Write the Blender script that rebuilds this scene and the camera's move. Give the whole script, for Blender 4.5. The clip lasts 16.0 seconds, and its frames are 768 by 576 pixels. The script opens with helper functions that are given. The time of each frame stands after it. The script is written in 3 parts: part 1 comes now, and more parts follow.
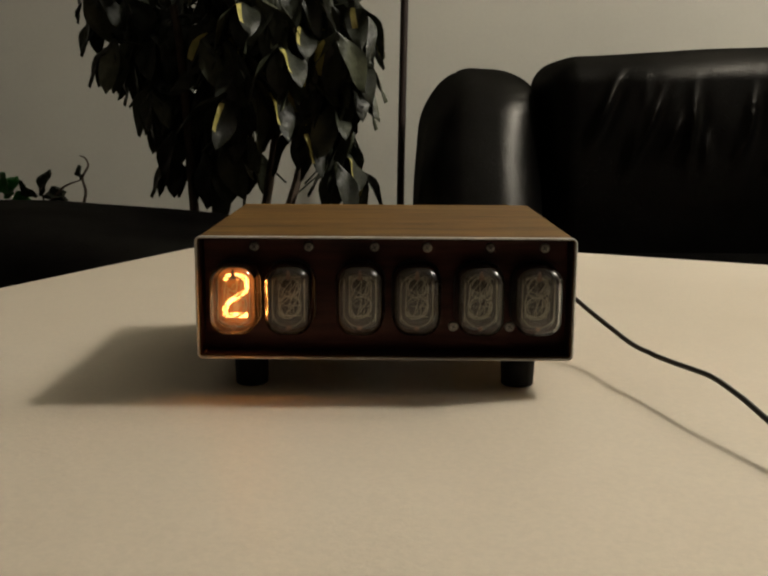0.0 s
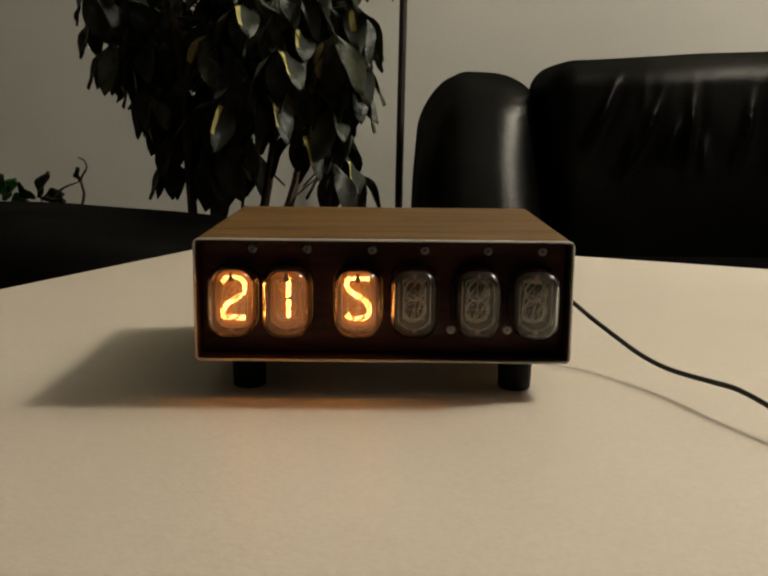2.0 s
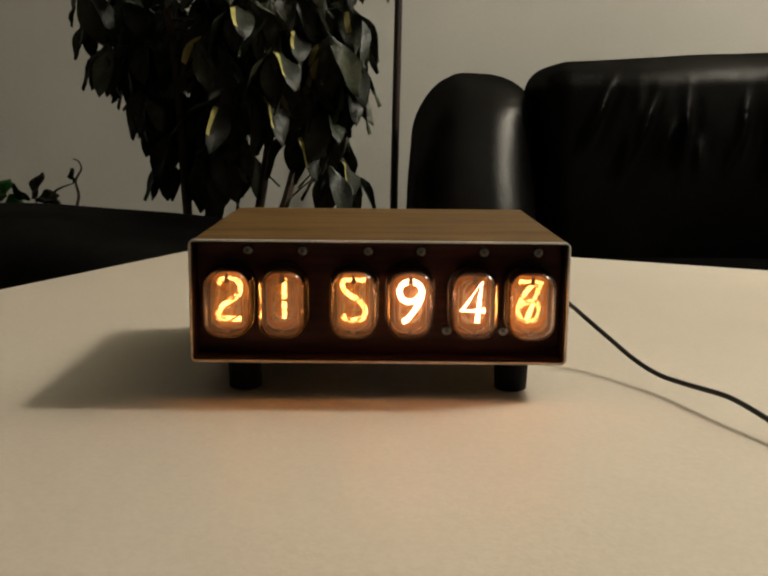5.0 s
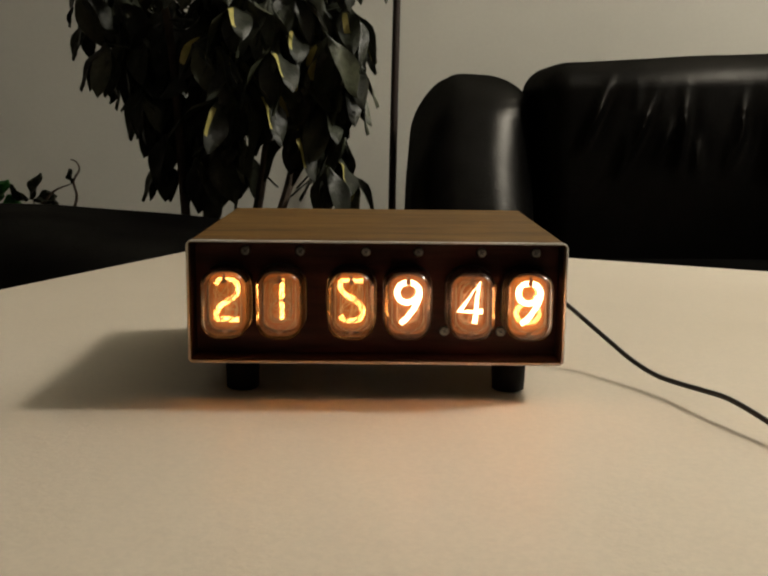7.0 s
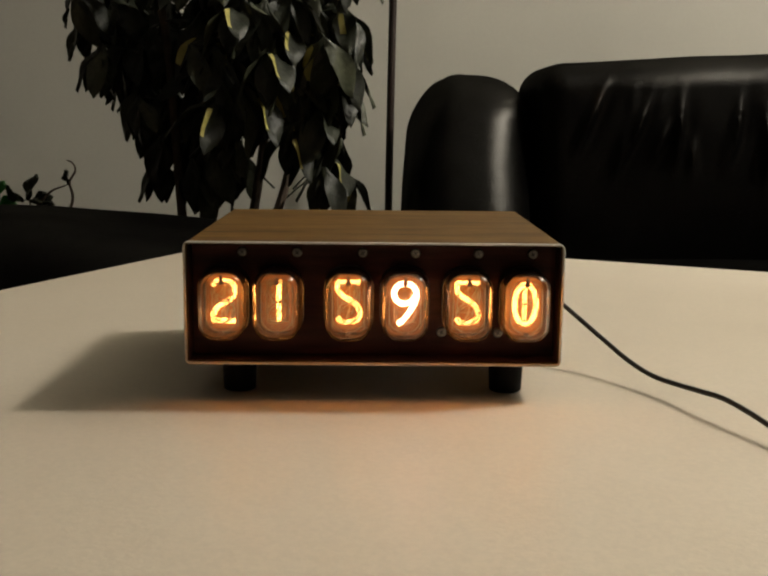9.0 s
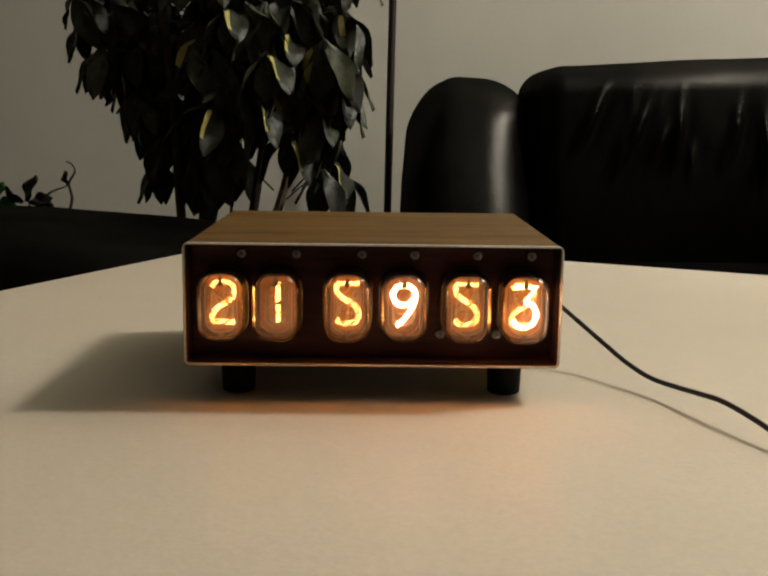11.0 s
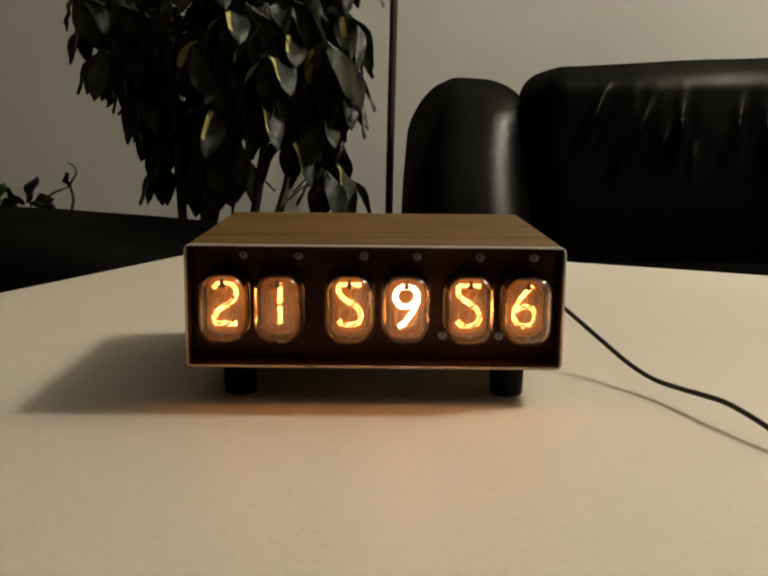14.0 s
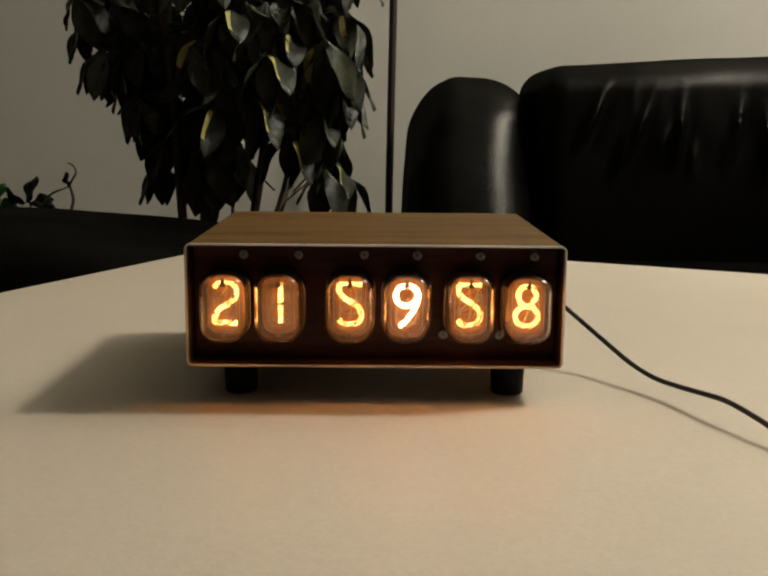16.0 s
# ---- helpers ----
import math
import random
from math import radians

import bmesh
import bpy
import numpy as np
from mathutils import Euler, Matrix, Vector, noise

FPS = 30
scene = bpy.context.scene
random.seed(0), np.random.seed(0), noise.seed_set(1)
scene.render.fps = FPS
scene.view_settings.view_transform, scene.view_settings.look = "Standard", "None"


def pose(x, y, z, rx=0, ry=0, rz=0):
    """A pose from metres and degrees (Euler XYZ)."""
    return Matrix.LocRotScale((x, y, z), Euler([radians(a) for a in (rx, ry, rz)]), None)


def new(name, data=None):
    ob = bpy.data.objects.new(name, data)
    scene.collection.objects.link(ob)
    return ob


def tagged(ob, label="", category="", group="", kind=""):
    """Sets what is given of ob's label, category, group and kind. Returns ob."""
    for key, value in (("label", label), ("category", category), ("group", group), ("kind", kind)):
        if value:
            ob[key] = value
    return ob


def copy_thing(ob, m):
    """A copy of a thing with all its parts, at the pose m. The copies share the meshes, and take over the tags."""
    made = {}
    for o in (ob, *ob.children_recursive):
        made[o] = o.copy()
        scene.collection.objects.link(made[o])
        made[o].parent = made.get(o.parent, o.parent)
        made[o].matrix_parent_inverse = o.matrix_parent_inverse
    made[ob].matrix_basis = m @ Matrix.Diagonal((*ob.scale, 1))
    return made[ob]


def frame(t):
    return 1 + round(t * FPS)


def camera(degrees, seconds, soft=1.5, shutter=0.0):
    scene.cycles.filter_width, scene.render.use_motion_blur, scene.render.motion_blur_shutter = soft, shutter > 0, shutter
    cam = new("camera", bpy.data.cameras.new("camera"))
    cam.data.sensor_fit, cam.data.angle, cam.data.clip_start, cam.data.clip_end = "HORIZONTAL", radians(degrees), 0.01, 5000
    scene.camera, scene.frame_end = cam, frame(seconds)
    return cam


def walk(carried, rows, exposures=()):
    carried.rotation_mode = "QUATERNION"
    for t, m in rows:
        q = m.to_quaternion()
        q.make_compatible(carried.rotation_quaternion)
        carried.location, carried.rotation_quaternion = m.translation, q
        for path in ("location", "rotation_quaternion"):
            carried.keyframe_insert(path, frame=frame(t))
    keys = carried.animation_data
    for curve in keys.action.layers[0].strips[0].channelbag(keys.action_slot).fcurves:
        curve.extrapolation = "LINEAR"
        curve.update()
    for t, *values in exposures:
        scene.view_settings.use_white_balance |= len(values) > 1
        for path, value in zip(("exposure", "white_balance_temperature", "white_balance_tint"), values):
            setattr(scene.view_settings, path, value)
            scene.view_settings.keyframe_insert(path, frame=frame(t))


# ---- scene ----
cam = camera(42.02, 16.0, soft=2.3)


def view(x, y, z, pitch, yaw, roll):
    """A camera pose: metres, degrees down, to the right, and of lean."""
    return pose(x, y, z, 90 - pitch, 0, -yaw) @ pose(0, 0, 0, 0, 0, roll)


PATH = [
    (0.0, view(0.0002, -0.4277, 0.6450, 10.241, -0.123, 0.354)),
    (0.5, view(0.0000, -0.4277, 0.6449, 10.172, -0.101, 0.455)),
    (1.0, view(0.0001, -0.4277, 0.6451, 10.171, -0.123, 0.508)),
    (1.5, view(0.0002, -0.4283, 0.6450, 10.160, -0.019, 0.531)),
    (2.0, view(0.0004, -0.4284, 0.6450, 10.074, -0.016, 0.549)),
    (2.5, view(0.0001, -0.4283, 0.6452, 10.124, 0.017, 0.616)),
    (3.0, view(0.0003, -0.4280, 0.6450, 10.089, 0.056, 0.459)),
    (3.5, view(0.0001, -0.4278, 0.6449, 10.086, 0.084, 0.446)),
    (4.0, view(0.0000, -0.4281, 0.6450, 10.019, 0.213, 0.570)),
    (6.5, view(0.0001, -0.4277, 0.6448, 9.986, 0.343, 0.537)),
    (7.0, view(0.0003, -0.4279, 0.6448, 9.951, 0.372, 0.599)),
    (7.5, view(0.0003, -0.4278, 0.6449, 9.946, 0.459, 0.560)),
    (8.0, view(0.0001, -0.4275, 0.6450, 9.930, 0.454, 0.548)),
    (8.5, view(-0.0001, -0.4278, 0.6450, 9.849, 0.512, 0.631)),
    (9.0, view(0.0000, -0.4278, 0.6451, 9.923, 0.583, 0.568)),
    (11.5, view(-0.0001, -0.4288, 0.6449, 9.762, 0.652, 0.758)),
    (12.0, view(-0.0002, -0.4286, 0.6451, 9.755, 0.637, 0.688)),
    (12.5, view(-0.0002, -0.4282, 0.6450, 9.740, 0.537, 0.580)),
    (13.0, view(-0.0006, -0.4282, 0.6451, 9.724, 0.676, 0.689)),
    (13.5, view(-0.0004, -0.4281, 0.6451, 9.750, 0.615, 0.639)),
    (14.0, view(-0.0004, -0.4279, 0.6451, 9.750, 0.566, 0.643)),
    (14.5, view(-0.0006, -0.4278, 0.6451, 9.780, 0.550, 0.690)),
    (15.0, view(-0.0004, -0.4279, 0.6451, 9.780, 0.604, 0.622)),
    (15.5, view(-0.0006, -0.4279, 0.6452, 9.780, 0.641, 0.601)),
    (16.0, view(-0.0007, -0.4276, 0.6449, 9.779, 0.577, 0.557)),
]
walk(cam, PATH, exposures=[(0.0, 0.0), (16.0, 0.0)])

# ---- light ----
world = bpy.data.worlds.new("world")
scene.world = world
world.use_nodes = True
world.node_tree.nodes["Background"].inputs[0].default_value = (0.5, 0.55, 0.6, 1)
world.node_tree.nodes["Background"].inputs[1].default_value = 0.0


def bulb(name, place, watts, colour, radius):
    data = bpy.data.lights.new(name, "POINT")
    data.energy, data.color, data.shadow_soft_size = watts, colour, radius
    ob = new(name, data)
    ob.location = place
    return ob


# two bulbs of one ceiling lamp
bulb("ceiling_bulb_a", (1.79, 0.53, 2.42), 129.0, (1.0, 0.935, 0.81), 0.09)
bulb("ceiling_bulb_b", (2.00, 1.00, 2.28), 40.0, (1.0, 0.935, 0.81), 0.12)

# ---- materials ----
def material(name):
    m = bpy.data.materials.new(name)
    m.use_nodes = True
    nt = m.node_tree
    return m, nt, nt.nodes["Principled BSDF"]


def link(nt, a, b):
    nt.links.new(a, b)


def noise_tex(nt, scale, detail=4.0, rough=0.55, stretch=None, coords="Object"):
    tc = nt.nodes.new("ShaderNodeTexCoord")
    mp = nt.nodes.new("ShaderNodeMapping")
    if stretch:
        mp.inputs["Scale"].default_value = stretch
    n = nt.nodes.new("ShaderNodeTexNoise")
    n.inputs["Scale"].default_value = scale
    n.inputs["Detail"].default_value = detail
    n.inputs["Roughness"].default_value = rough
    link(nt, tc.outputs[coords], mp.inputs["Vector"])
    link(nt, mp.outputs["Vector"], n.inputs["Vector"])
    return n.outputs["Fac"]


def ramp(nt, fac, stops):
    r = nt.nodes.new("ShaderNodeValToRGB")
    els = r.color_ramp.elements
    while len(els) < len(stops):
        els.new(0.5)
    for e, (p, c) in zip(els, stops):
        e.position, e.color = p, (*c, 1)
    link(nt, fac, r.inputs["Fac"])
    return r.outputs["Color"]


def mixed(nt, fac, a, b, mode="MIX"):
    m = nt.nodes.new("ShaderNodeMix")
    m.data_type, m.blend_type = "RGBA", mode
    for sock, v in ((m.inputs["Factor"], fac), (m.inputs["A"], a), (m.inputs["B"], b)):
        if isinstance(v, (int, float)):
            sock.default_value = v
        elif isinstance(v, tuple):
            sock.default_value = (*v, 1)
        else:
            link(nt, v, sock)
    return m.outputs["Result"]


def bumped(nt, bsdf, height, strength, distance):
    b = nt.nodes.new("ShaderNodeBump")
    b.inputs["Strength"].default_value = strength
    b.inputs["Distance"].default_value = distance
    link(nt, height, b.inputs["Height"])
    link(nt, b.outputs["Normal"], bsdf.inputs["Normal"])


def surface(name, dark, light, scale, rough, metal=0.0, bump=0.0, bump_scale=None, stretch=None, spec=0.5, fine=None):
    """A two-scale painted, stained or moulded surface."""
    m, nt, b = material(name)
    n1 = noise_tex(nt, scale, stretch=stretch)
    col = ramp(nt, n1, [(0.3, dark), (0.7, light)])
    n2 = noise_tex(nt, bump_scale or scale * 9, 5.0, 0.6, stretch)
    if fine:
        col = mixed(nt, fine, col, ramp(nt, n2, [(0.35, (0.6, 0.6, 0.6)), (0.65, (1.15, 1.15, 1.15))]), "MULTIPLY")
    link(nt, col, b.inputs["Base Color"])
    r = nt.nodes.new("ShaderNodeMapRange")
    r.inputs["To Min"].default_value, r.inputs["To Max"].default_value = rough * 0.82, min(1.0, rough * 1.18)
    link(nt, n2, r.inputs["Value"])
    link(nt, r.outputs["Result"], b.inputs["Roughness"])
    b.inputs["Metallic"].default_value = metal
    b.inputs["Specular IOR Level"].default_value = spec
    if bump:
        bumped(nt, b, n2, 1.0, bump)
    return m


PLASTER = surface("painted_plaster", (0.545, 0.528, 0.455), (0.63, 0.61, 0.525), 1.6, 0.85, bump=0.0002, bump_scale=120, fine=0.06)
# out-of-view walls, coloured dark to keep bounced light low
DIM_WALL = surface("unseen_dark_wall", (0.085, 0.072, 0.055), (0.12, 0.10, 0.08), 1.6, 0.85, bump=0.0002, bump_scale=120)
CEILING = surface("white_ceiling_paint", (0.46, 0.45, 0.42), (0.54, 0.53, 0.50), 1.2, 0.9, bump=0.0008, bump_scale=140)
FLOORING = surface("dark_oak_floor", (0.09, 0.05, 0.03), (0.16, 0.10, 0.06), 3.0, 0.45, stretch=(1, 9, 1))
LAMINATE = surface("cream_laminate", (0.66, 0.58, 0.46), (0.73, 0.65, 0.53), 5.0, 0.42, bump=0.00015, bump_scale=420, fine=0.14, spec=0.35)
EDGING = surface("dark_table_edging", (0.03, 0.025, 0.02), (0.05, 0.04, 0.03), 30, 0.5)
STEEL = surface("dull_steel", (0.16, 0.145, 0.135), (0.25, 0.23, 0.21), 300, 0.35, metal=1.0)
ALUMINIUM = surface("satin_aluminium_trim", (0.48, 0.46, 0.43), (0.60, 0.58, 0.54), 400, 0.45, metal=0.0, bump=0.00004, bump_scale=2500)
RUBBER = surface("black_rubber", (0.005, 0.005, 0.005), (0.011, 0.010, 0.010), 200, 0.6, spec=0.10)
CABLE = surface("black_cable_sheath", (0.008, 0.007, 0.006), (0.014, 0.013, 0.012), 300, 0.45)
PANEL = surface("dark_brown_board", (0.030, 0.0095, 0.0070), (0.085, 0.025, 0.0165), 75, 0.5, stretch=(0.3, 1, 3), spec=0.15)
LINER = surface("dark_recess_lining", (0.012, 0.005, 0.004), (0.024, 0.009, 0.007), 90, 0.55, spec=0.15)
SOCKET = surface("black_socket_plastic", (0.012, 0.011, 0.010), (0.024, 0.021, 0.019), 200, 0.4)
CATHODE = surface("grey_cathode_wire", (0.50, 0.43, 0.33), (0.72, 0.63, 0.48), 700, 0.45, metal=0.2)
PLATE = surface("sooty_metal_plate", (0.040, 0.027, 0.020), (0.075, 0.050, 0.037), 260, 0.5, metal=0.2)
COPPER = surface("copper_rivet", (0.28, 0.16, 0.11), (0.36, 0.22, 0.16), 600, 0.4, metal=0.6)
GAUZE = surface("dull_anode_gauze", (0.07, 0.058, 0.035), (0.14, 0.115, 0.07), 500, 0.45, metal=0.5)
POLE = surface("dark_brown_wood", (0.014, 0.007, 0.005), (0.028, 0.014, 0.009), 20, 0.5, stretch=(6, 6, 1))
BARK = surface("brown_bark", (0.07, 0.05, 0.035), (0.15, 0.11, 0.075), 40, 0.8, bump=0.002, bump_scale=120)
POT = surface("dark_glazed_pot", (0.03, 0.025, 0.02), (0.05, 0.04, 0.035), 15, 0.4)
SOIL = surface("potting_soil", (0.015, 0.010, 0.007), (0.035, 0.024, 0.017), 60, 0.95, bump=0.006)


def leaf_green():
    """Leathery leaves, each leaflet of its own shade."""
    m, nt, b = material("leathery_green_leaf")
    patch = ramp(nt, noise_tex(nt, 26), [(0.3, (0.018, 0.021, 0.014)), (0.7, (0.056, 0.060, 0.041))])
    geo = nt.nodes.new("ShaderNodeNewGeometry")
    shade = ramp(nt, geo.outputs["Random Per Island"], [(0.0, (0.45, 0.45, 0.45)), (0.6, (0.95, 1.0, 0.9)), (1.0, (1.9, 1.85, 1.5))])
    vein = noise_tex(nt, 140, 4.0, 0.6)
    col = mixed(nt, 1.0, patch, shade, "MULTIPLY")
    col = mixed(nt, 0.5, col, ramp(nt, vein, [(0.35, (0.7, 0.7, 0.7)), (0.65, (1.2, 1.2, 1.2))]), "MULTIPLY")
    link(nt, col, b.inputs["Base Color"])
    b.inputs["Roughness"].default_value = 0.48
    b.inputs["Specular IOR Level"].default_value = 0.46
    bumped(nt, b, vein, 0.8, 0.0012)
    return m


def leather():
    """Dull black hide: a dark body under a thin even polish, with grain."""
    m, nt, b = material("black_leather")
    nt.nodes.remove(b)
    body, polish, mix = nt.nodes.new("ShaderNodeBsdfDiffuse"), nt.nodes.new("ShaderNodeBsdfGlossy"), nt.nodes.new("ShaderNodeMixShader")
    grain, wear = noise_tex(nt, 340, 5.0, 0.6), noise_tex(nt, 9.0)
    link(nt, ramp(nt, wear, [(0.3, (0.0014, 0.0013, 0.0012)), (0.7, (0.0030, 0.0028, 0.0026))]), body.inputs["Color"])
    polish.inputs["Color"].default_value = (0.95, 0.92, 0.86, 1)
    rough, amount = nt.nodes.new("ShaderNodeMapRange"), nt.nodes.new("ShaderNodeMapRange")
    rough.inputs["To Min"].default_value, rough.inputs["To Max"].default_value = 0.24, 0.34
    amount.inputs["From Min"].default_value, amount.inputs["From Max"].default_value = 0.3, 0.7
    amount.inputs["To Min"].default_value, amount.inputs["To Max"].default_value = 0.017, 0.025
    link(nt, grain, rough.inputs["Value"])
    link(nt, wear, amount.inputs["Value"])
    link(nt, rough.outputs["Result"], polish.inputs["Roughness"])
    link(nt, amount.outputs["Result"], mix.inputs[0])
    link(nt, body.outputs[0], mix.inputs[1])
    link(nt, polish.outputs[0], mix.inputs[2])
    link(nt, mix.outputs[0], nt.nodes["Material Output"].inputs["Surface"])
    bumped(nt, polish, grain, 1.0, 0.0005)
    return m


LEATHER = leather()
LEAF = leaf_green()
VARIEGATED = surface("yellow_leaf_patch", (0.36, 0.32, 0.09), (0.58, 0.50, 0.17), 40, 0.42, bump=0.0006, bump_scale=120)
BRIGHT_LEAF = surface("bright_green_leaf", (0.03, 0.20, 0.035), (0.05, 0.30, 0.05), 50, 0.4)


def veneer():
    m, nt, b = material("teak_veneer")
    broad = noise_tex(nt, 3.0, 5.0, 0.6, (2.5, 24, 24))
    fine = noise_tex(nt, 5.0, 6.0, 0.7, (7, 75, 75))
    col = ramp(nt, broad, [(0.26, (0.064, 0.030, 0.006)), (0.5, (0.148, 0.075, 0.017)), (0.74, (0.200, 0.110, 0.029))])
    col = mixed(nt, 0.75, col, ramp(nt, fine, [(0.34, (0.30, 0.26, 0.22)), (0.60, (1.1, 1.1, 1.1))]), "MULTIPLY")
    link(nt, col, b.inputs["Base Color"])
    b.inputs["Roughness"].default_value = 0.55
    b.inputs["Specular IOR Level"].default_value = 0.1
    bumped(nt, b, fine, 0.6, 0.0002)
    return m


def tube_glass():
    """Thin blown glass with a faint translucent layer added for the orange haze."""
    m, nt, b = material("tube_glass")
    nt.nodes.remove(b)
    out = nt.nodes["Material Output"]
    clear = nt.nodes.new("ShaderNodeBsdfGlass")
    clear.inputs["Color"].default_value = (0.96, 0.96, 0.95, 1)
    clear.inputs["Roughness"].default_value = 0.02
    clear.inputs["IOR"].default_value = 1.25
    haze_film = nt.nodes.new("ShaderNodeBsdfTranslucent")
    haze_film.inputs[0].default_value = (0.75, 0.70, 0.66, 1)
    m1 = nt.nodes.new("ShaderNodeMixShader")
    spots = nt.nodes.new("ShaderNodeMapRange")
    spots.inputs["From Min"].default_value, spots.inputs["From Max"].default_value = 0.35, 0.7
    spots.inputs["To Min"].default_value, spots.inputs["To Max"].default_value = 0.0008, 0.0030
    link(nt, noise_tex(nt, 220), spots.inputs["Value"])
    link(nt, spots.outputs["Result"], m1.inputs[0])
    link(nt, clear.outputs[0], m1.inputs[1])
    link(nt, haze_film.outputs[0], m1.inputs[2])
    # a second, softer gloss added to widen the lamp's glints
    gloss, m2 = nt.nodes.new("ShaderNodeBsdfGlossy"), nt.nodes.new("ShaderNodeMixShader")
    gloss.inputs["Roughness"].default_value = 0.19
    m2.inputs[0].default_value = 0.028
    link(nt, m1.outputs[0], m2.inputs[1])
    link(nt, gloss.outputs[0], m2.inputs[2])
    link(nt, m2.outputs[0], out.inputs["Surface"])
    return m


def neon(name, colour, strength):
    m, nt, b = material(name)
    b.inputs["Base Color"].default_value = (0.2, 0.1, 0.05, 1)
    b.inputs["Emission Color"].default_value = (*colour, 1)
    b.inputs["Emission Strength"].default_value = strength
    return m


def neon_halo(name, density, strength):
    """A see-through glowing layer: a numeral's neon glow and the bloom round it."""
    m, nt, b = material(name)
    nt.nodes.remove(b)
    clear, glow_node, mix = nt.nodes.new("ShaderNodeBsdfTransparent"), nt.nodes.new("ShaderNodeEmission"), nt.nodes.new("ShaderNodeMixShader")
    glow_node.inputs["Color"].default_value = (1.0, 0.25, 0.040, 1)
    glow_node.inputs["Strength"].default_value = strength
    mix.inputs[0].default_value = density
    link(nt, clear.outputs[0], mix.inputs[1])
    link(nt, glow_node.outputs[0], mix.inputs[2])
    link(nt, mix.outputs[0], nt.nodes["Material Output"].inputs["Surface"])
    return m


VENEER, GLASS = veneer(), tube_glass()
HALO, HAZE = neon_halo("neon_halo", 0.07, 3.6), neon_halo("neon_haze", 0.04, 2.9)
NEON = neon("neon_glow", (1.0, 0.38, 0.085), 11.5)
NEON_BRIGHT = neon("bright_neon_glow", (1.0, 0.36, 0.075), 15.0)
NEON_STRONG = neon("strong_neon_glow", (1.0, 0.48, 0.26), 15.0)


# ---- mesh helpers ----
def part(name, bm, mats, parent=None, label="", smooth=True):
    """Links a bmesh as one mesh object, under a thing or a part where one is given."""
    me = bpy.data.meshes.new(name)
    bmesh.ops.recalc_face_normals(bm, faces=bm.faces)
    bm.to_mesh(me)
    bm.free()
    for m in mats if isinstance(mats, (list, tuple)) else [mats]:
        me.materials.append(m)
    if smooth:
        me.shade_smooth()
        me.set_sharp_from_angle(angle=radians(38))
    ob = new(name, me)
    ob.parent = parent
    if label:
        ob["label"] = label
    return ob


def empty(name, m, label, category, **more):
    ob = new(name)
    ob.empty_display_size = 0.05
    ob.matrix_basis = m
    return tagged(ob, label, category, **more)


def loft(bm, rings, closed=True, caps=(True, True)):
    """Skins rings of equally many points, one after another."""
    vs = [[bm.verts.new(p) for p in r] for r in rings]
    n = len(vs[0])
    for a, b in zip(vs, vs[1:]):
        for i in range(n if closed else n - 1):
            bm.faces.new((a[i], a[(i + 1) % n], b[(i + 1) % n], b[i]))
    if caps[0]:
        bm.faces.new(vs[0])
    if caps[1]:
        bm.faces.new(vs[-1])
    return vs


def rounded(w, h, r, n=6):
    """A rounded rectangle about the origin, as 2D points."""
    pts = []
    for cx, cy, a0 in ((w / 2 - r, h / 2 - r, 0), (-w / 2 + r, h / 2 - r, 90), (-w / 2 + r, -h / 2 + r, 180), (w / 2 - r, -h / 2 + r, 270)):
        for i in range(n + 1):
            a = radians(a0 + 90 * i / n)
            pts.append((cx + r * math.cos(a), cy + r * math.sin(a)))
    return pts


def box(bm, x0, x1, y0, y1, z0, z1, bevel=0.0, segments=2):
    made = bmesh.ops.create_cube(bm, size=1.0, matrix=Matrix.LocRotScale(((x0 + x1) / 2, (y0 + y1) / 2, (z0 + z1) / 2), None, (x1 - x0, y1 - y0, z1 - z0)))
    if bevel:
        vs = set(made["verts"])
        es = [e for e in bm.edges if e.verts[0] in vs and e.verts[1] in vs]
        bmesh.ops.bevel(bm, geom=es, offset=bevel, segments=segments, affect="EDGES", profile=0.5)


def smooth_line(pts, steps=6, closed=False):
    """A Catmull-Rom line through the points."""
    p = [Vector(v) for v in pts]
    out, n = [], len(p)
    for i in range(n if closed else n - 1):
        a, b = p[i], p[(i + 1) % n]
        pre = p[i - 1] if closed or i else a * 2 - b
        post = p[(i + 2) % n] if closed or i + 2 < n else b * 2 - a
        for k in range(steps):
            t = k / steps
            out.append(0.5 * (2 * a + (b - pre) * t + (2 * pre - 5 * a + 4 * b - post) * t * t + (3 * a - pre - 3 * b + post) * t ** 3))
    if not closed:
        out.append(p[-1])
    return out


def sweep(bm, pts, radius, sides=6, closed=False):
    """A round pipe along a line; radius is a number or a function of 0..1."""
    pts = [Vector(p) for p in pts]
    n, rings = len(pts), []
    side = None
    for i, p in enumerate(pts):
        a = pts[i - 1] if i or closed else p
        b = pts[(i + 1) % n] if i + 1 < n or closed else p
        d = (b - a).normalized()
        if side is None:
            side = d.orthogonal()
        side = (side - d * side.dot(d)).normalized()
        up = d.cross(side)
        r = radius(i / max(1, n - 1)) if callable(radius) else radius
        rings.append([p + side * (r * math.cos(2 * math.pi * k / sides)) + up * (r * math.sin(2 * math.pi * k / sides)) for k in range(sides)])
    if closed:
        rings.append(rings[0])
        loft(bm, rings, caps=(False, False))
        bmesh.ops.remove_doubles(bm, verts=bm.verts, dist=1e-7)
    else:
        loft(bm, rings)


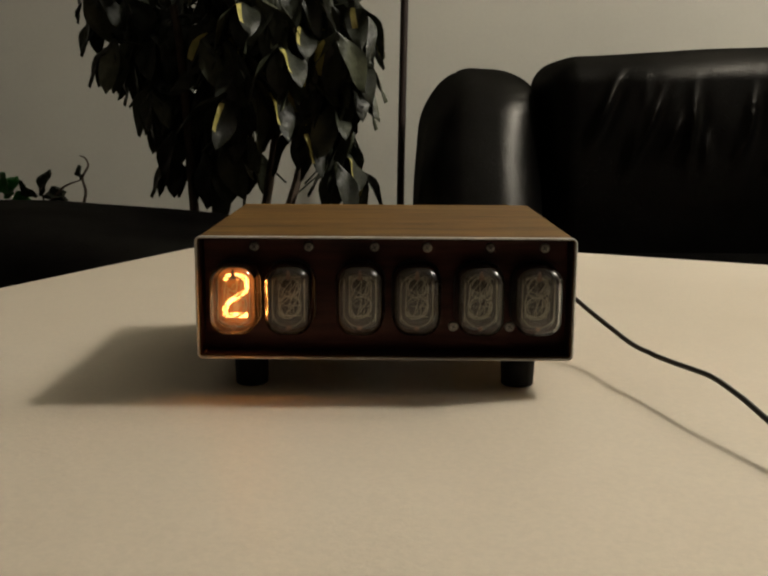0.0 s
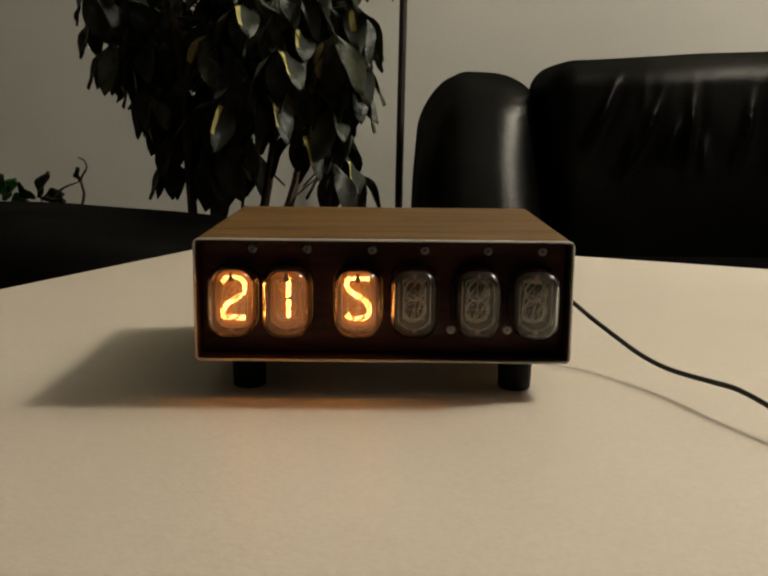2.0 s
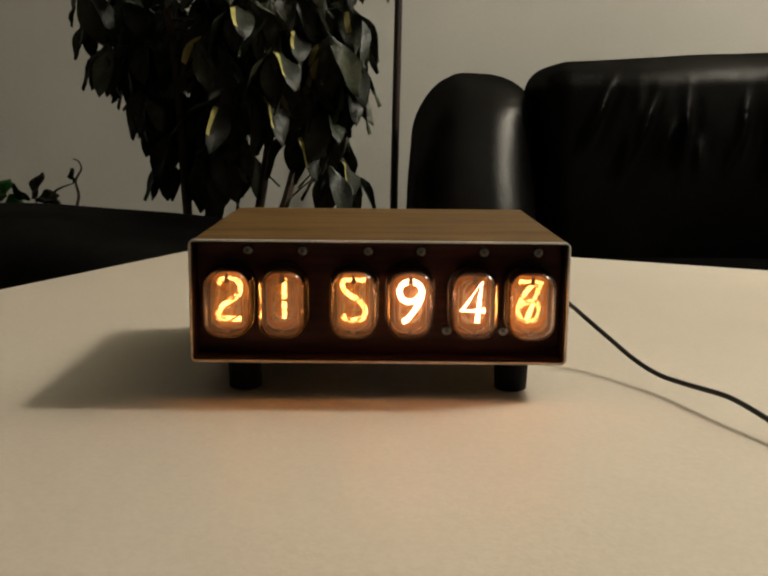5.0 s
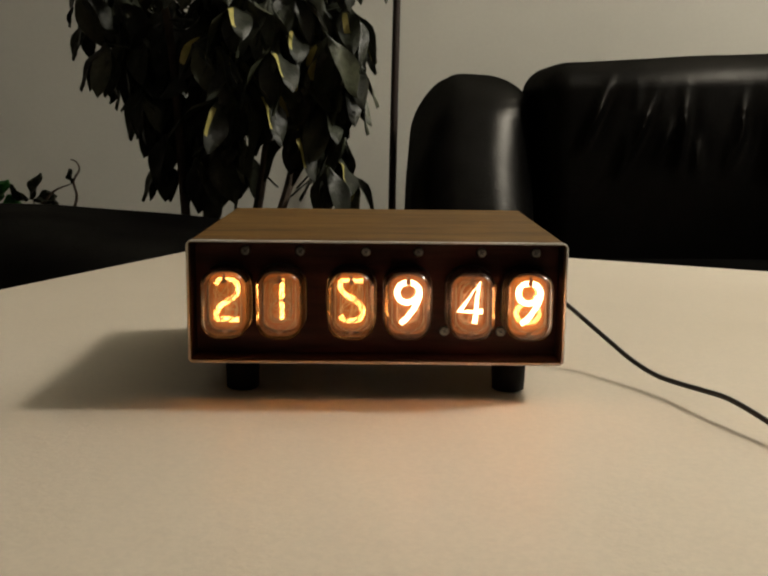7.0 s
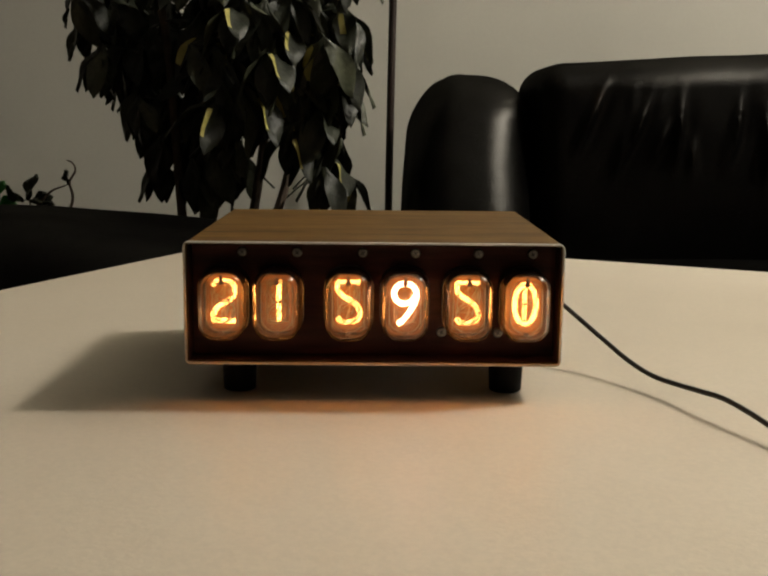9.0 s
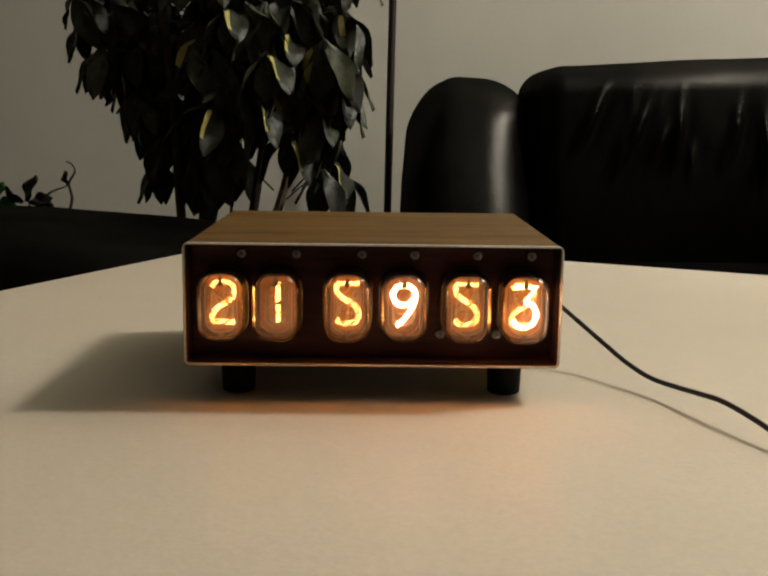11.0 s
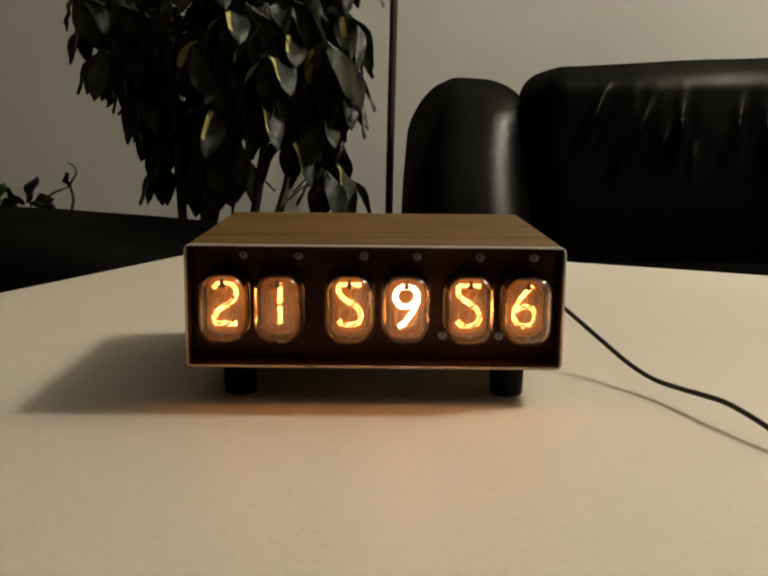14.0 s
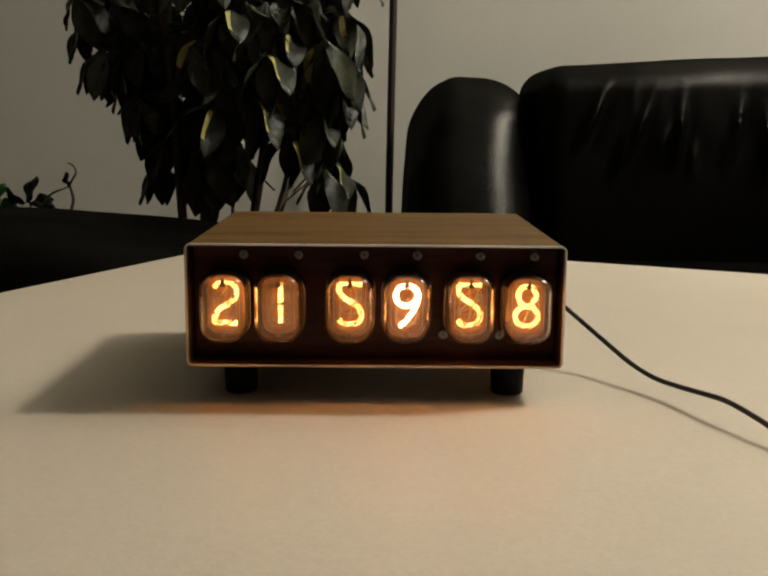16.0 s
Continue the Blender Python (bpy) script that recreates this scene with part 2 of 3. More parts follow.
def lathe(bm, profile, sides=24, centre=(0, 0)):
    rings = [[(centre[0] + r * math.cos(2 * math.pi * k / sides), centre[1] + r * math.sin(2 * math.pi * k / sides), z) for k in range(sides)] for r, z in profile]
    loft(bm, rings)


def cushion(bm, centre, half, counts, power, shape=None):
    """A stuffed block: a fine box rounded by a power norm; shape(u, p) may move each point."""
    found = {}

    def vert(c):
        key = tuple(round(v, 6) for v in c)
        if key not in found:
            k = (abs(c[0]) ** power + abs(c[1]) ** power + abs(c[2]) ** power) ** (-1 / power)
            u = Vector(c) * k
            p = Vector((centre[0] + u.x * half[0], centre[1] + u.y * half[1], centre[2] + u.z * half[2]))
            if shape:
                p = shape(u, p)
            found[key] = bm.verts.new(p)
        return found[key]

    # finer towards the edges, so that the rounding is smooth
    def spaced(i, n):
        t = -1 + 2 * i / n
        return math.sin(t * 1.35) / math.sin(1.35)

    for axis in range(3):
        a, b = (axis + 1) % 3, (axis + 2) % 3
        for sign in (-1, 1):
            for i in range(counts[a]):
                for j in range(counts[b]):
                    quad = []
                    for di, dj in ((0, 0), (1, 0), (1, 1), (0, 1)):
                        c = [0, 0, 0]
                        c[axis] = sign
                        c[a], c[b] = spaced(i + di, counts[a]), spaced(j + dj, counts[b])
                        quad.append(vert(c))
                    bm.faces.new(quad)


def block(bm, centre, half, counts, radius, bulge, shape=None):
    """A stuffed box with round edges of one radius and bulging faces."""
    inner = Vector(half) - Vector((radius, radius, radius))

    def moved(u, p):
        c = Vector(centre)
        q = p - c
        k = Vector([max(-inner[i], min(inner[i], q[i])) for i in range(3)])
        d = q - k
        q = k + d.normalized() * radius
        n = Vector([q[i] / half[i] for i in range(3)])
        for i in range(3):
            a, b = (i + 1) % 3, (i + 2) % 3
            q[i] += bulge[i] * n[i] * max(0.0, 1 - n[a] ** 2) * max(0.0, 1 - n[b] ** 2)
        return shape(n, c + q) if shape else c + q

    cushion(bm, centre, half, counts, 200.0, moved)


# ---- the room ----
def room():
    x0, x1, y0, y1, top, th = -3.4, 3.6, -4.6, 1.75, 2.55, 0.12

    def slab(name, dims, mat, label, category):
        bm = bmesh.new()
        box(bm, *dims)
        return tagged(part(name, bm, mat, smooth=False), label, category, kind="structure")

    slab("wall_north", (x0 - th, x1 + th, y1, y1 + th, 0, top), PLASTER, "cream painted plaster wall behind the sofa", "wall")
    slab("wall_south", (x0 - th, x1 + th, y0 - th, y0, 0, top), DIM_WALL, "unseen wall, dark to cut bounced light", "wall")
    slab("wall_west", (x0 - th, x0, y0, y1, 0, top), DIM_WALL, "unseen wall, dark to cut bounced light", "wall")
    slab("wall_east", (x1, x1 + th, y0, y1, 0, top), DIM_WALL, "unseen wall, dark to cut bounced light", "wall")
    slab("floor", (x0 - th, x1 + th, y0 - th, y1 + th, -0.1, 0), FLOORING, "dark wooden floor", "floor")
    slab("ceiling", (x0 - th, x1 + th, y0 - th, y1 + th, top, top + 0.1), CEILING, "white painted ceiling", "ceiling")
    slab("baseboard", (x0, x1, y1 - 0.015, y1 - 0.001, 0, 0.07), POLE, "dark wooden baseboard", "baseboard")


TABLE_Z = 0.52
CORNER = Vector((-0.1221, 0.5809, 0))


def table():
    # local x runs along the far edge, local y towards the viewer's side
    turn = Matrix.Rotation(math.atan2(-0.412, 0.911), 4, "Z")
    root = empty("coffee_table", Matrix.Translation(CORNER) @ turn, "cream laminate low table with straight edges", "table")
    lx, ly, th = 1.25, 1.0, 0.028
    bm = bmesh.new()
    box(bm, 0, lx, -ly, 0, TABLE_Z - th, TABLE_Z, 0.0025, 3)
    part("tabletop", bm, LAMINATE, root)
    bm = bmesh.new()
    for x0, x1, y0, y1 in ((0.06, lx - 0.06, -0.09, -0.07), (0.06, lx - 0.06, -ly + 0.07, -ly + 0.09), (0.07, 0.09, -ly + 0.09, -0.09), (lx - 0.09, lx - 0.07, -ly + 0.09, -0.09)):
        box(bm, x0, x1, y0, y1, TABLE_Z - th - 0.07, TABLE_Z - th - 0.0005, 0.001)
    part("apron", bm, EDGING, root, "dark wooden apron")
    bm = bmesh.new()
    box(bm, -0.025, 0.025, -0.025, 0.025, 0, TABLE_Z - th - 0.001, 0.004)
    leg = part("leg", bm, EDGING, root, "dark square leg")
    leg.location = (0.05, -0.05, 0)
    for x, y in ((lx - 0.05, -0.05), (0.05, -ly + 0.05), (lx - 0.05, -ly + 0.05)):
        other = leg.copy()
        scene.collection.objects.link(other)
        other.location = (x, y, 0)


# ---- the clock ----
CW, CH, CD, FOOT = 0.165, 0.0541, 0.1473, 0.0158
PANEL_Y = 0.0140
FACE_Y = -0.0090
TUBES = (-0.0659, -0.0421, -0.0111, 0.0136, 0.0413, 0.0663)
TUBE_Z, TUBE_W, TUBE_H = 0.0268, 0.0206, 0.0308
RAISED = 0.0006


def half_turn(lines):
    return [[(-x, -y) for x, y in l] for l in lines]


def oval(cx, cy, a, b, n=20):
    return [(cx + a * math.cos(2 * math.pi * k / n), cy + b * math.sin(2 * math.pi * k / n)) for k in range(n + 1)]


def curve2(pts):
    return [(v.x, v.y) for v in smooth_line([(x, y, 0) for x, y in pts], 4)]


TWO = [curve2([(-4.9, 7.0), (-3.2, 8.7), (0, 9.1), (3.5, 8.1), (4.9, 5.2), (4.0, 1.8), (0.6, -0.9), (-3.2, -3.2), (-4.9, -6.0), (-4.7, -9)]), [(-4.7, -9), (5, -9)]]
SIX = [curve2([(3.2, 9), (0.2, 6.2), (-3.0, 1.8), (-4.8, -2.6), (-4.6, -6.2), (-2.6, -8.6), (0.2, -9.1), (3.2, -8.2), (4.8, -4.8), (3.4, -1.4), (0.4, -0.3), (-3.0, -1.4), (-4.7, -4.2)])]
STROKES = {
    0: [oval(0, 0, 4.8, 9)],
    1: [[(0.3, 9), (0.3, -9)]],
    2: TWO,
    3: [[(-4.6, 9), (4.6, 9), (0, 2.2)], curve2([(0, 2.2), (3.4, 0.8), (5, -2.8), (3.7, -7), (0, -9), (-3.4, -8.2), (-5, -5.8)])],
    4: [[(1.6, -9), (3.2, 9), (-5, -3.6), (5, -3.6)]],
    5: [[(x, -y) for x, y in l] for l in TWO],
    6: SIX,
    7: [[(-5, 9), (4.6, 9), (-1.8, -9)]],
    8: [oval(0, 4.5, 3.9, 4.5), oval(0, -4.5, 5, 4.5)],
    9: half_turn(SIX),
}
DEPTH = {d: 0.0080 + 0.00088 * i for i, d in enumerate((3, 9, 4, 0, 8, 7, 5, 2, 6, 1))}


def numeral_lines(digit, y):
    return [[(x * 0.00103, y, RAISED + z * 0.00100) for x, z in l] for l in STROKES[digit]]


def envelope_rings(inset):
    rings = []
    for y, cut in ((-0.0008, 0.0082), (-0.0005, 0.0064), (-0.0001, 0.0048), (0.0005, 0.0033), (0.0014, 0.0019), (0.0026, 0.0009), (0.0042, 0.0003), (0.0060, 0.0), (0.0120, 0.0), (0.0192, 0.0004)):
        c = cut + inset
        w, h = TUBE_W - 2 * c, TUBE_H - 2 * c
        rings.append([(x, y + inset, z) for x, z in rounded(w, h, max(0.0009, 0.0076 - c), 7)])
    return rings


def nixie_tube():
    """One face-on numeral tube; the origin is the middle of its face."""
    root = new("nixie_tube")
    root.empty_display_size = 0.01
    bm = bmesh.new()
    loft(bm, envelope_rings(0.0) + envelope_rings(0.0010)[::-1])
    part("envelope", bm, GLASS, root, "clear glass envelope").visible_shadow = False
    bm = bmesh.new()
    for d in range(10):
        for l in numeral_lines(d, DEPTH[d]):
            sweep(bm, l, 0.00023, 4)
    part("cathode_stack", bm, CATHODE, root, "stacked thin grey wire numerals")
    bm = bmesh.new()
    back = rounded(TUBE_W - 0.003, TUBE_H - 0.003, 0.007, 5)
    loft(bm, [[(x, y, z) for x, z in back] for y in (0.0180, 0.0186)])
    part("back_plate", bm, PLATE, root, "sooty metal back plate")
    bm = bmesh.new()
    for s in (-1, 1):
        sweep(bm, [(s * 0.0070, 0.0070, -0.0095), (s * 0.0070, 0.0070, 0.0095)], 0.00015, 5)
    ring = rounded(0.0140, 0.0235, 0.0066, 5)
    sweep(bm, [(x, 0.0068, z) for x, z in ring], 0.00014, 4, closed=True)
    part("anode_frame", bm, CATHODE, root, "thin wire anode frame")
    # a dark shield inside the top of the glass
    bm = bmesh.new()
    arch = [(x, z) for x, z in rounded(TUBE_W - 0.0024, TUBE_H - 0.0024, 0.0064, 7) if z > 0.0085]
    loft(bm, [[(x * k, y, z * k) for x, z in arch] for y, k in ((0.0055, 1.0), (0.0184, 1.0), (0.0184, 0.97), (0.0055, 0.97), (0.0055, 1.0))], closed=False, caps=(False, False))
    part("shield", bm, PLATE, root, "dark metal shield")
    # the fine wire gauze in front of the numerals, its wires cut to the tube's round-cornered face
    bm = bmesh.new()
    gw, gh, gr = 0.0078, 0.0118, 0.0050
    for k in range(-7, 8):
        x = k * 0.00105
        top = gh if abs(x) < gw - gr else gh - gr + math.sqrt(max(0.0, gr ** 2 - (abs(x) - gw + gr) ** 2))
        sweep(bm, [(x, 0.0066, -top), (x, 0.0066, top)], 0.00009, 4)
    for k in range(-11, 12):
        z = k * 0.00105
        side = gw if abs(z) < gh - gr else gw - gr + math.sqrt(max(0.0, gr ** 2 - (abs(z) - gh + gr) ** 2))
        sweep(bm, [(-side, 0.00676, z), (side, 0.00676, z)], 0.00009, 4)
    part("anode_gauze", bm, GAUZE, root, "fine dull wire gauze")
    bm = bmesh.new()
    loft(bm, [[(0.0011 * math.cos(a), y, -0.0122 + 0.0011 * math.sin(a)) for a in [2 * math.pi * k / 10 for k in range(10)]] for y in (0.0060, 0.0064)])
    part("rivet", bm, COPPER, root, "copper rivet")
    bm = bmesh.new()
    wedge = [(-0.0004, 0.0132), (0.0004, 0.0132), (0.0011, 0.0096), (0.0008, 0.0090), (-0.0008, 0.0090), (-0.0011, 0.0096)]
    loft(bm, [[(x, y, z) for x, z in wedge] for y in (0.0060, 0.0063)])
    part("getter_tab", bm, COPPER, root, "pinkish metal getter tab")
    bm = bmesh.new()
    o, i = rounded(TUBE_W + 0.0014, TUBE_H + 0.0014, 0.0094, 6), rounded(TUBE_W + 0.0004, TUBE_H + 0.0004, 0.0088, 6)
    loft(bm, [[(x, 0.0192, z) for x, z in i], [(x, 0.0150, z) for x, z in i], [(x, 0.0146, z) for x, z in o], [(x, 0.0198, z) for x, z in o]], caps=(False, False))
    part("socket", bm, SOCKET, root, "black plastic socket rim")
    return root


def screw(parent, x, z, y):
    bm = bmesh.new()
    prof = [(0.0023, 0.0), (0.0023, -0.0007), (0.0019, -0.0012), (0.0008, -0.0014)]
    loft(bm, [[(r * math.cos(2 * math.pi * k / 16), yy, r * math.sin(2 * math.pi * k / 16)) for k in range(16)] for r, yy in prof])
    ob = part("screw", bm, STEEL, parent, "small steel cross-head screw")
    ob.location = (x, y, z)
    bm = bmesh.new()
    for w, h in ((0.0024, 0.0005), (0.0005, 0.0024)):
        box(bm, -w / 2, w / 2, -0.0016, -0.00145, -h / 2, h / 2)
    slot = part("cross_slot", bm, SOCKET, ob, smooth=False)
    slot.rotation_euler = (0, radians(17 + x * 2000 % 50), 0)


def clock():
    root = empty("nixie_clock", pose(0, 0, TABLE_Z), "teak-veneered nixie tube clock with six orange numeral tubes", "clock")
    zc = FOOT + CH / 2
    wall = 0.0010

    def ring(w, h, r, y):
        return [(x, y, zc + z) for x, z in rounded(w, h, r, 5)]

    bm = bmesh.new()
    loft(bm, [ring(CW - 2 * wall, CH - 2 * wall, 0.0012, CD - 0.003), ring(CW - 2 * wall, CH - 2 * wall, 0.0012, 0.0012),
              ring(CW, CH, 0.0026, 0.0012), ring(CW, CH, 0.0026, CD)], caps=(False, False))
    part("case", bm, VENEER, root, "wooden case with brown teak veneer")
    bm = bmesh.new()
    loft(bm, [ring(CW - 2 * wall + 0.0006, CH - 2 * wall + 0.0006, 0.0012, 0.0011), ring(CW - 2 * wall + 0.0006, CH - 2 * wall + 0.0006, 0.0012, -0.0003),
              ring(CW - 2 * wall + 0.0014, CH - 2 * wall + 0.0014, 0.0016, -0.0006), ring(CW - 0.0004, CH - 0.0004, 0.0026, -0.0006),
              ring(CW + 0.0004, CH + 0.0004, 0.0028, -0.0002), ring(CW + 0.0004, CH + 0.0004, 0.0028, 0.0011),
              ring(CW - 2 * wall + 0.0006, CH - 2 * wall + 0.0006, 0.0012, 0.0011)], caps=(False, False))
    part("front_trim", bm, ALUMINIUM, root, "thin pale metal front trim")
    bm = bmesh.new()
    loft(bm, [ring(CW - 2 * wall - 0.0002, CH - 2 * wall - 0.0002, 0.0011, y) for y in (PANEL_Y, PANEL_Y + 0.0016)])
    part("front_panel", bm, PANEL, root, "dark brown recessed front board", smooth=False)
    bm = bmesh.new()
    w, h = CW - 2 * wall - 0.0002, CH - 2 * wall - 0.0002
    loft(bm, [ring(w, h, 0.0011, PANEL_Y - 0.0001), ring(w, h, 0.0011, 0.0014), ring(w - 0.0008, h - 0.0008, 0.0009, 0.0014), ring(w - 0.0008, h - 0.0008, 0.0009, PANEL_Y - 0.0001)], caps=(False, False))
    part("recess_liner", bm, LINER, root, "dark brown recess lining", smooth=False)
    bm = bmesh.new()
    loft(bm, [ring(CW - 2 * wall - 0.0002, CH - 2 * wall - 0.0002, 0.0011, y) for y in (CD - 0.0045, CD - 0.0025)])
    part("back_panel", bm, SOCKET, root, "black back panel", smooth=False)
    for x in (-0.0587, -0.0343, -0.0051, 0.0184, 0.0465, 0.0707):
        screw(root, x, FOOT + 0.0479, PANEL_Y)
    for x in (0.0306, 0.0560):
        screw(root, x, FOOT + 0.0121, PANEL_Y)
    bm = bmesh.new()
    lathe(bm, [(0.0066, 0.0), (0.0074, 0.0006), (0.0080, FOOT - 0.001), (0.0080, FOOT - 0.0002)], 20)
    foot = part("foot", bm, RUBBER, root, "black tapered rubber foot")
    foot.location = (-0.0612, 0.0180, 0)
    for x, y in ((0.0607, 0.0180), (-0.0612, 0.1290), (0.0607, 0.1290)):
        other = foot.copy()
        scene.collection.objects.link(other)
        other.location = (x, y, 0)
    first = nixie_tube()
    tubes = []
    for k, x in enumerate(TUBES):
        if k:
            tube = copy_thing(first, Matrix.Identity(4))
        else:
            tube = first
        tube.parent = root
        tube.matrix_basis = pose(x, FACE_Y, FOOT + TUBE_Z)
        tubes.append(tube)
    return root, tubes


def weight(digit):
    """The numerals at the front of the stack burn fuller than those behind."""
    return 1.20 if digit in (3, 9, 4) else 1.08 if digit in (0, 8, 2, 5) else 1.0


def glow(tube, digit, mat):
    """The neon glow that wraps one wire numeral while it burns; it is keyed in motions()."""
    bm = bmesh.new()
    for l in numeral_lines(digit, 0.0):
        sweep(bm, l, 0.00104 * weight(digit), 8)
    core = len(bm.faces)
    for l in numeral_lines(digit, 0.0):
        sweep(bm, l, 0.00175, 8)
    sheath = len(bm.faces)
    for l in numeral_lines(digit, 0.0):
        sweep(bm, l, 0.0036, 8)
    # glowing slabs added for the orange fill of bloom and lit gauze
    for w, h in ((0.0174, 0.0262), (0.0134, 0.0216)):
        loft(bm, [[(x, y, z - 0.0008) for x, z in rounded(w, h, 0.0050, 5)] for y in (0.0011, 0.0016)])
    bm.faces.ensure_lookup_table()
    bm.faces.index_update()
    for f in bm.faces[core:]:
        f.material_index = 1 if f.index < sheath else 2
    return part("glowing_numeral", bm, [mat, HALO, HAZE], tube, "orange glowing neon numeral")


# seconds at which each numeral burns, tube by tube
BURNING = [
    {2: (-1, 99)},
    {1: (0.58, 99)},
    {5: (1.58, 99)},
    {9: (2.58, 99)},
    {4: (3.58, 8.10), 5: (7.75, 99)},
    {6: (4.60, 5.00), 7: (4.80, 6.10), 8: (5.80, 7.15), 9: (6.85, 8.10), 0: (7.75, 9.10), 1: (8.75, 10.10), 2: (9.75, 11.05), 3: (10.70, 12.05), 4: (11.65, 13.05)},
    {5: (12.70, 13.95), 6: (13.70, 15.05), 7: (14.70, 15.92), 8: (15.68, 99)},
]


def cord():
    """Power cord: a fixed piece behind the clock and a loose piece that sinks to the table."""
    root = empty("power_cord", pose(0, 0, TABLE_Z), "thin black power cord trailing over the table", "cord")
    r = 0.00118
    pivot = Vector((0.1040, 0.0675, 0.0236))
    bm = bmesh.new()
    sweep(bm, smooth_line([(0.052, 0.1460, 0.030), (0.054, 0.158, 0.0305), (0.064, 0.168, 0.031), (0.080, 0.160, 0.031), (0.091, 0.130, 0.030), (0.098, 0.098, 0.0275), pivot], 8), r, 10)
    part("fixed_cord", bm, CABLE, root, "black cord by the clock's back")
    bm = bmesh.new()
    line = [pivot, (0.1135, 0.0531, 0.0160), (0.1211, 0.0338, 0.0104), (0.1282, 0.0171, 0.0074), (0.1351, 0.0020, 0.0074), (0.1410, -0.0132, 0.0085), (0.1464, -0.0276, 0.0092),
            (0.1526, -0.0481, 0.0075), (0.160, -0.075, 0.0040), (0.172, -0.110, 0.0022), (0.200, -0.150, 0.0019), (0.250, -0.185, 0.0019), (0.330, -0.210, 0.0019)]
    pts = smooth_line(line, 8)
    joint = Vector(line[3])
    sweep(bm, [v - pivot for v in pts[:25]], r, 10)
    near = part("middle_cord", bm, CABLE, root, "black cord trailing over the table")
    near.location = pivot
    bm = bmesh.new()
    sweep(bm, [v - joint for v in pts[24:]], r, 10)
    far = part("loose_cord", bm, CABLE, root, "black cord trailing over the table")
    far.location = joint
    return near, pivot, far, joint


# ---- the seats ----
def sofa():
    root = empty("leather_sofa", pose(0, 0, 0), "black leather sofa with a gathered, creased back cushion", "sofa")
    # across, up, slant, height and depth of each gathered fold
    folds = ((0.338, 0.662, 0.42, 0.030, 0.011), (0.405, 0.640, 0.40, 0.032, 0.011), (0.381, 0.612, 0.30, 0.022, 0.007), (0.464, 0.640, 0.10, 0.036, 0.010), (0.443, 0.628, 0.40, 0.024, 0.006),
             (0.483, 0.606, 0.00, 0.022, 0.005), (0.395, 0.690, 0.10, 0.020, 0.0015), (0.440, 0.680, 0.40, 0.020, 0.002), (0.553, 0.645, 0.16, 0.032, 0.009), (0.538, 0.610, 0.20, 0.022, 0.005),
             (0.596, 0.618, 0.00, 0.036, 0.011), (0.650, 0.640, 0.10, 0.030, 0.008), (0.72, 0.63, 0.1, 0.035, 0.010), (0.78, 0.64, -0.1, 0.030, 0.009), (0.84, 0.63, -0.2, 0.035, 0.010))

    def creased(u, p):
        p = p.copy()
        front = max(0.0, -u.y)
        p.z += 0.046 * (p.x - 0.45) * max(0.0, u.z)
        if front > 0.2:
            for fx, fz, slant, tall, deep in folds:
                d = p.x - (fx * 1.03 + slant * (p.z - fz))
                w = math.exp(-((p.z - fz + 0.024) / (1.25 * tall)) ** 2)
                p.y -= 1.6 * deep * w * math.exp(-(d / 0.0078) ** 2) * front
                p.y += 0.5 * deep * w * math.exp(-((d - 0.017) / 0.010) ** 2) * front
        p.y += 0.05 * max(0.0, p.z - 0.50)
        q = p * 6.0
        p.y -= 0.006 * noise.noise(q) * front
        p.z += 0.0035 * noise.noise(Vector((p.x * 9, p.y * 3, 1.7)))
        return p

    bm = bmesh.new()
    block(bm, (0.696, 1.30, 0.531), (0.439, 0.13, 0.203), (260, 24, 90), 0.048, (0.006, 0.03, 0.005), creased)
    part("back_cushion", bm, LEATHER, root, "plump black leather back cushion with creases")

    def wing_shape(u, p):
        p = p.copy()
        p.x += 0.006 * noise.noise(p * 7)
        p.y += 0.52 * max(0.0, p.z - 0.40)
        if u.x > 0 and u.z > 0:
            p.x += 0.018 * u.x * u.z ** 2
        if u.x < 0 and u.z > 0:
            # the outer shoulder falls away in one long round
            p.x -= 0.018 * u.x * u.z ** 2
            p.z -= 0.034 * u.z * u.x ** 2
        p.x += 0.004 * max(0.0, -u.x)
        p.z += 0.004 * noise.noise(p * 9 + Vector((3, 1, 0)))
        if u.x > 0.3:
            p.y += 0.0012 * math.sin(p.z * 420) * (u.x - 0.3) * math.exp(-((p.z - 0.66) / 0.04) ** 2)
        return p

    bm = bmesh.new()
    block(bm, (0.147, 1.26, 0.42), (0.100, 0.19, 0.288), (80, 40, 90), 0.074, (0.004, 0.01, 0.004), wing_shape)
    part("wing", bm, LEATHER, root, "rounded black leather end wing")
    bm = bmesh.new()
    cushion(bm, (0.70, 1.02, 0.33), (0.47, 0.26, 0.09), (60, 40, 14), 6.0)
    part("seat_cushion", bm, LEATHER, root, "black leather seat cushion")
    bm = bmesh.new()
    box(bm, 0.20, 1.95, 0.80, 1.42, 0.05, 0.26, 0.02)
    part("base", bm, LEATHER, root, "black leather sofa base")
    bm = bmesh.new()
    cushion(bm, (1.60, 1.26, 0.53), (0.447, 0.13, 0.212), (60, 14, 40), 5.0)
    part("back_cushion", bm, LEATHER, root, "plump black leather back cushion")
    bm = bmesh.new()
    cushion(bm, (1.60, 1.02, 0.33), (0.42, 0.26, 0.09), (50, 40, 14), 6.0)
    part("seat_cushion", bm, LEATHER, root, "black leather seat cushion")
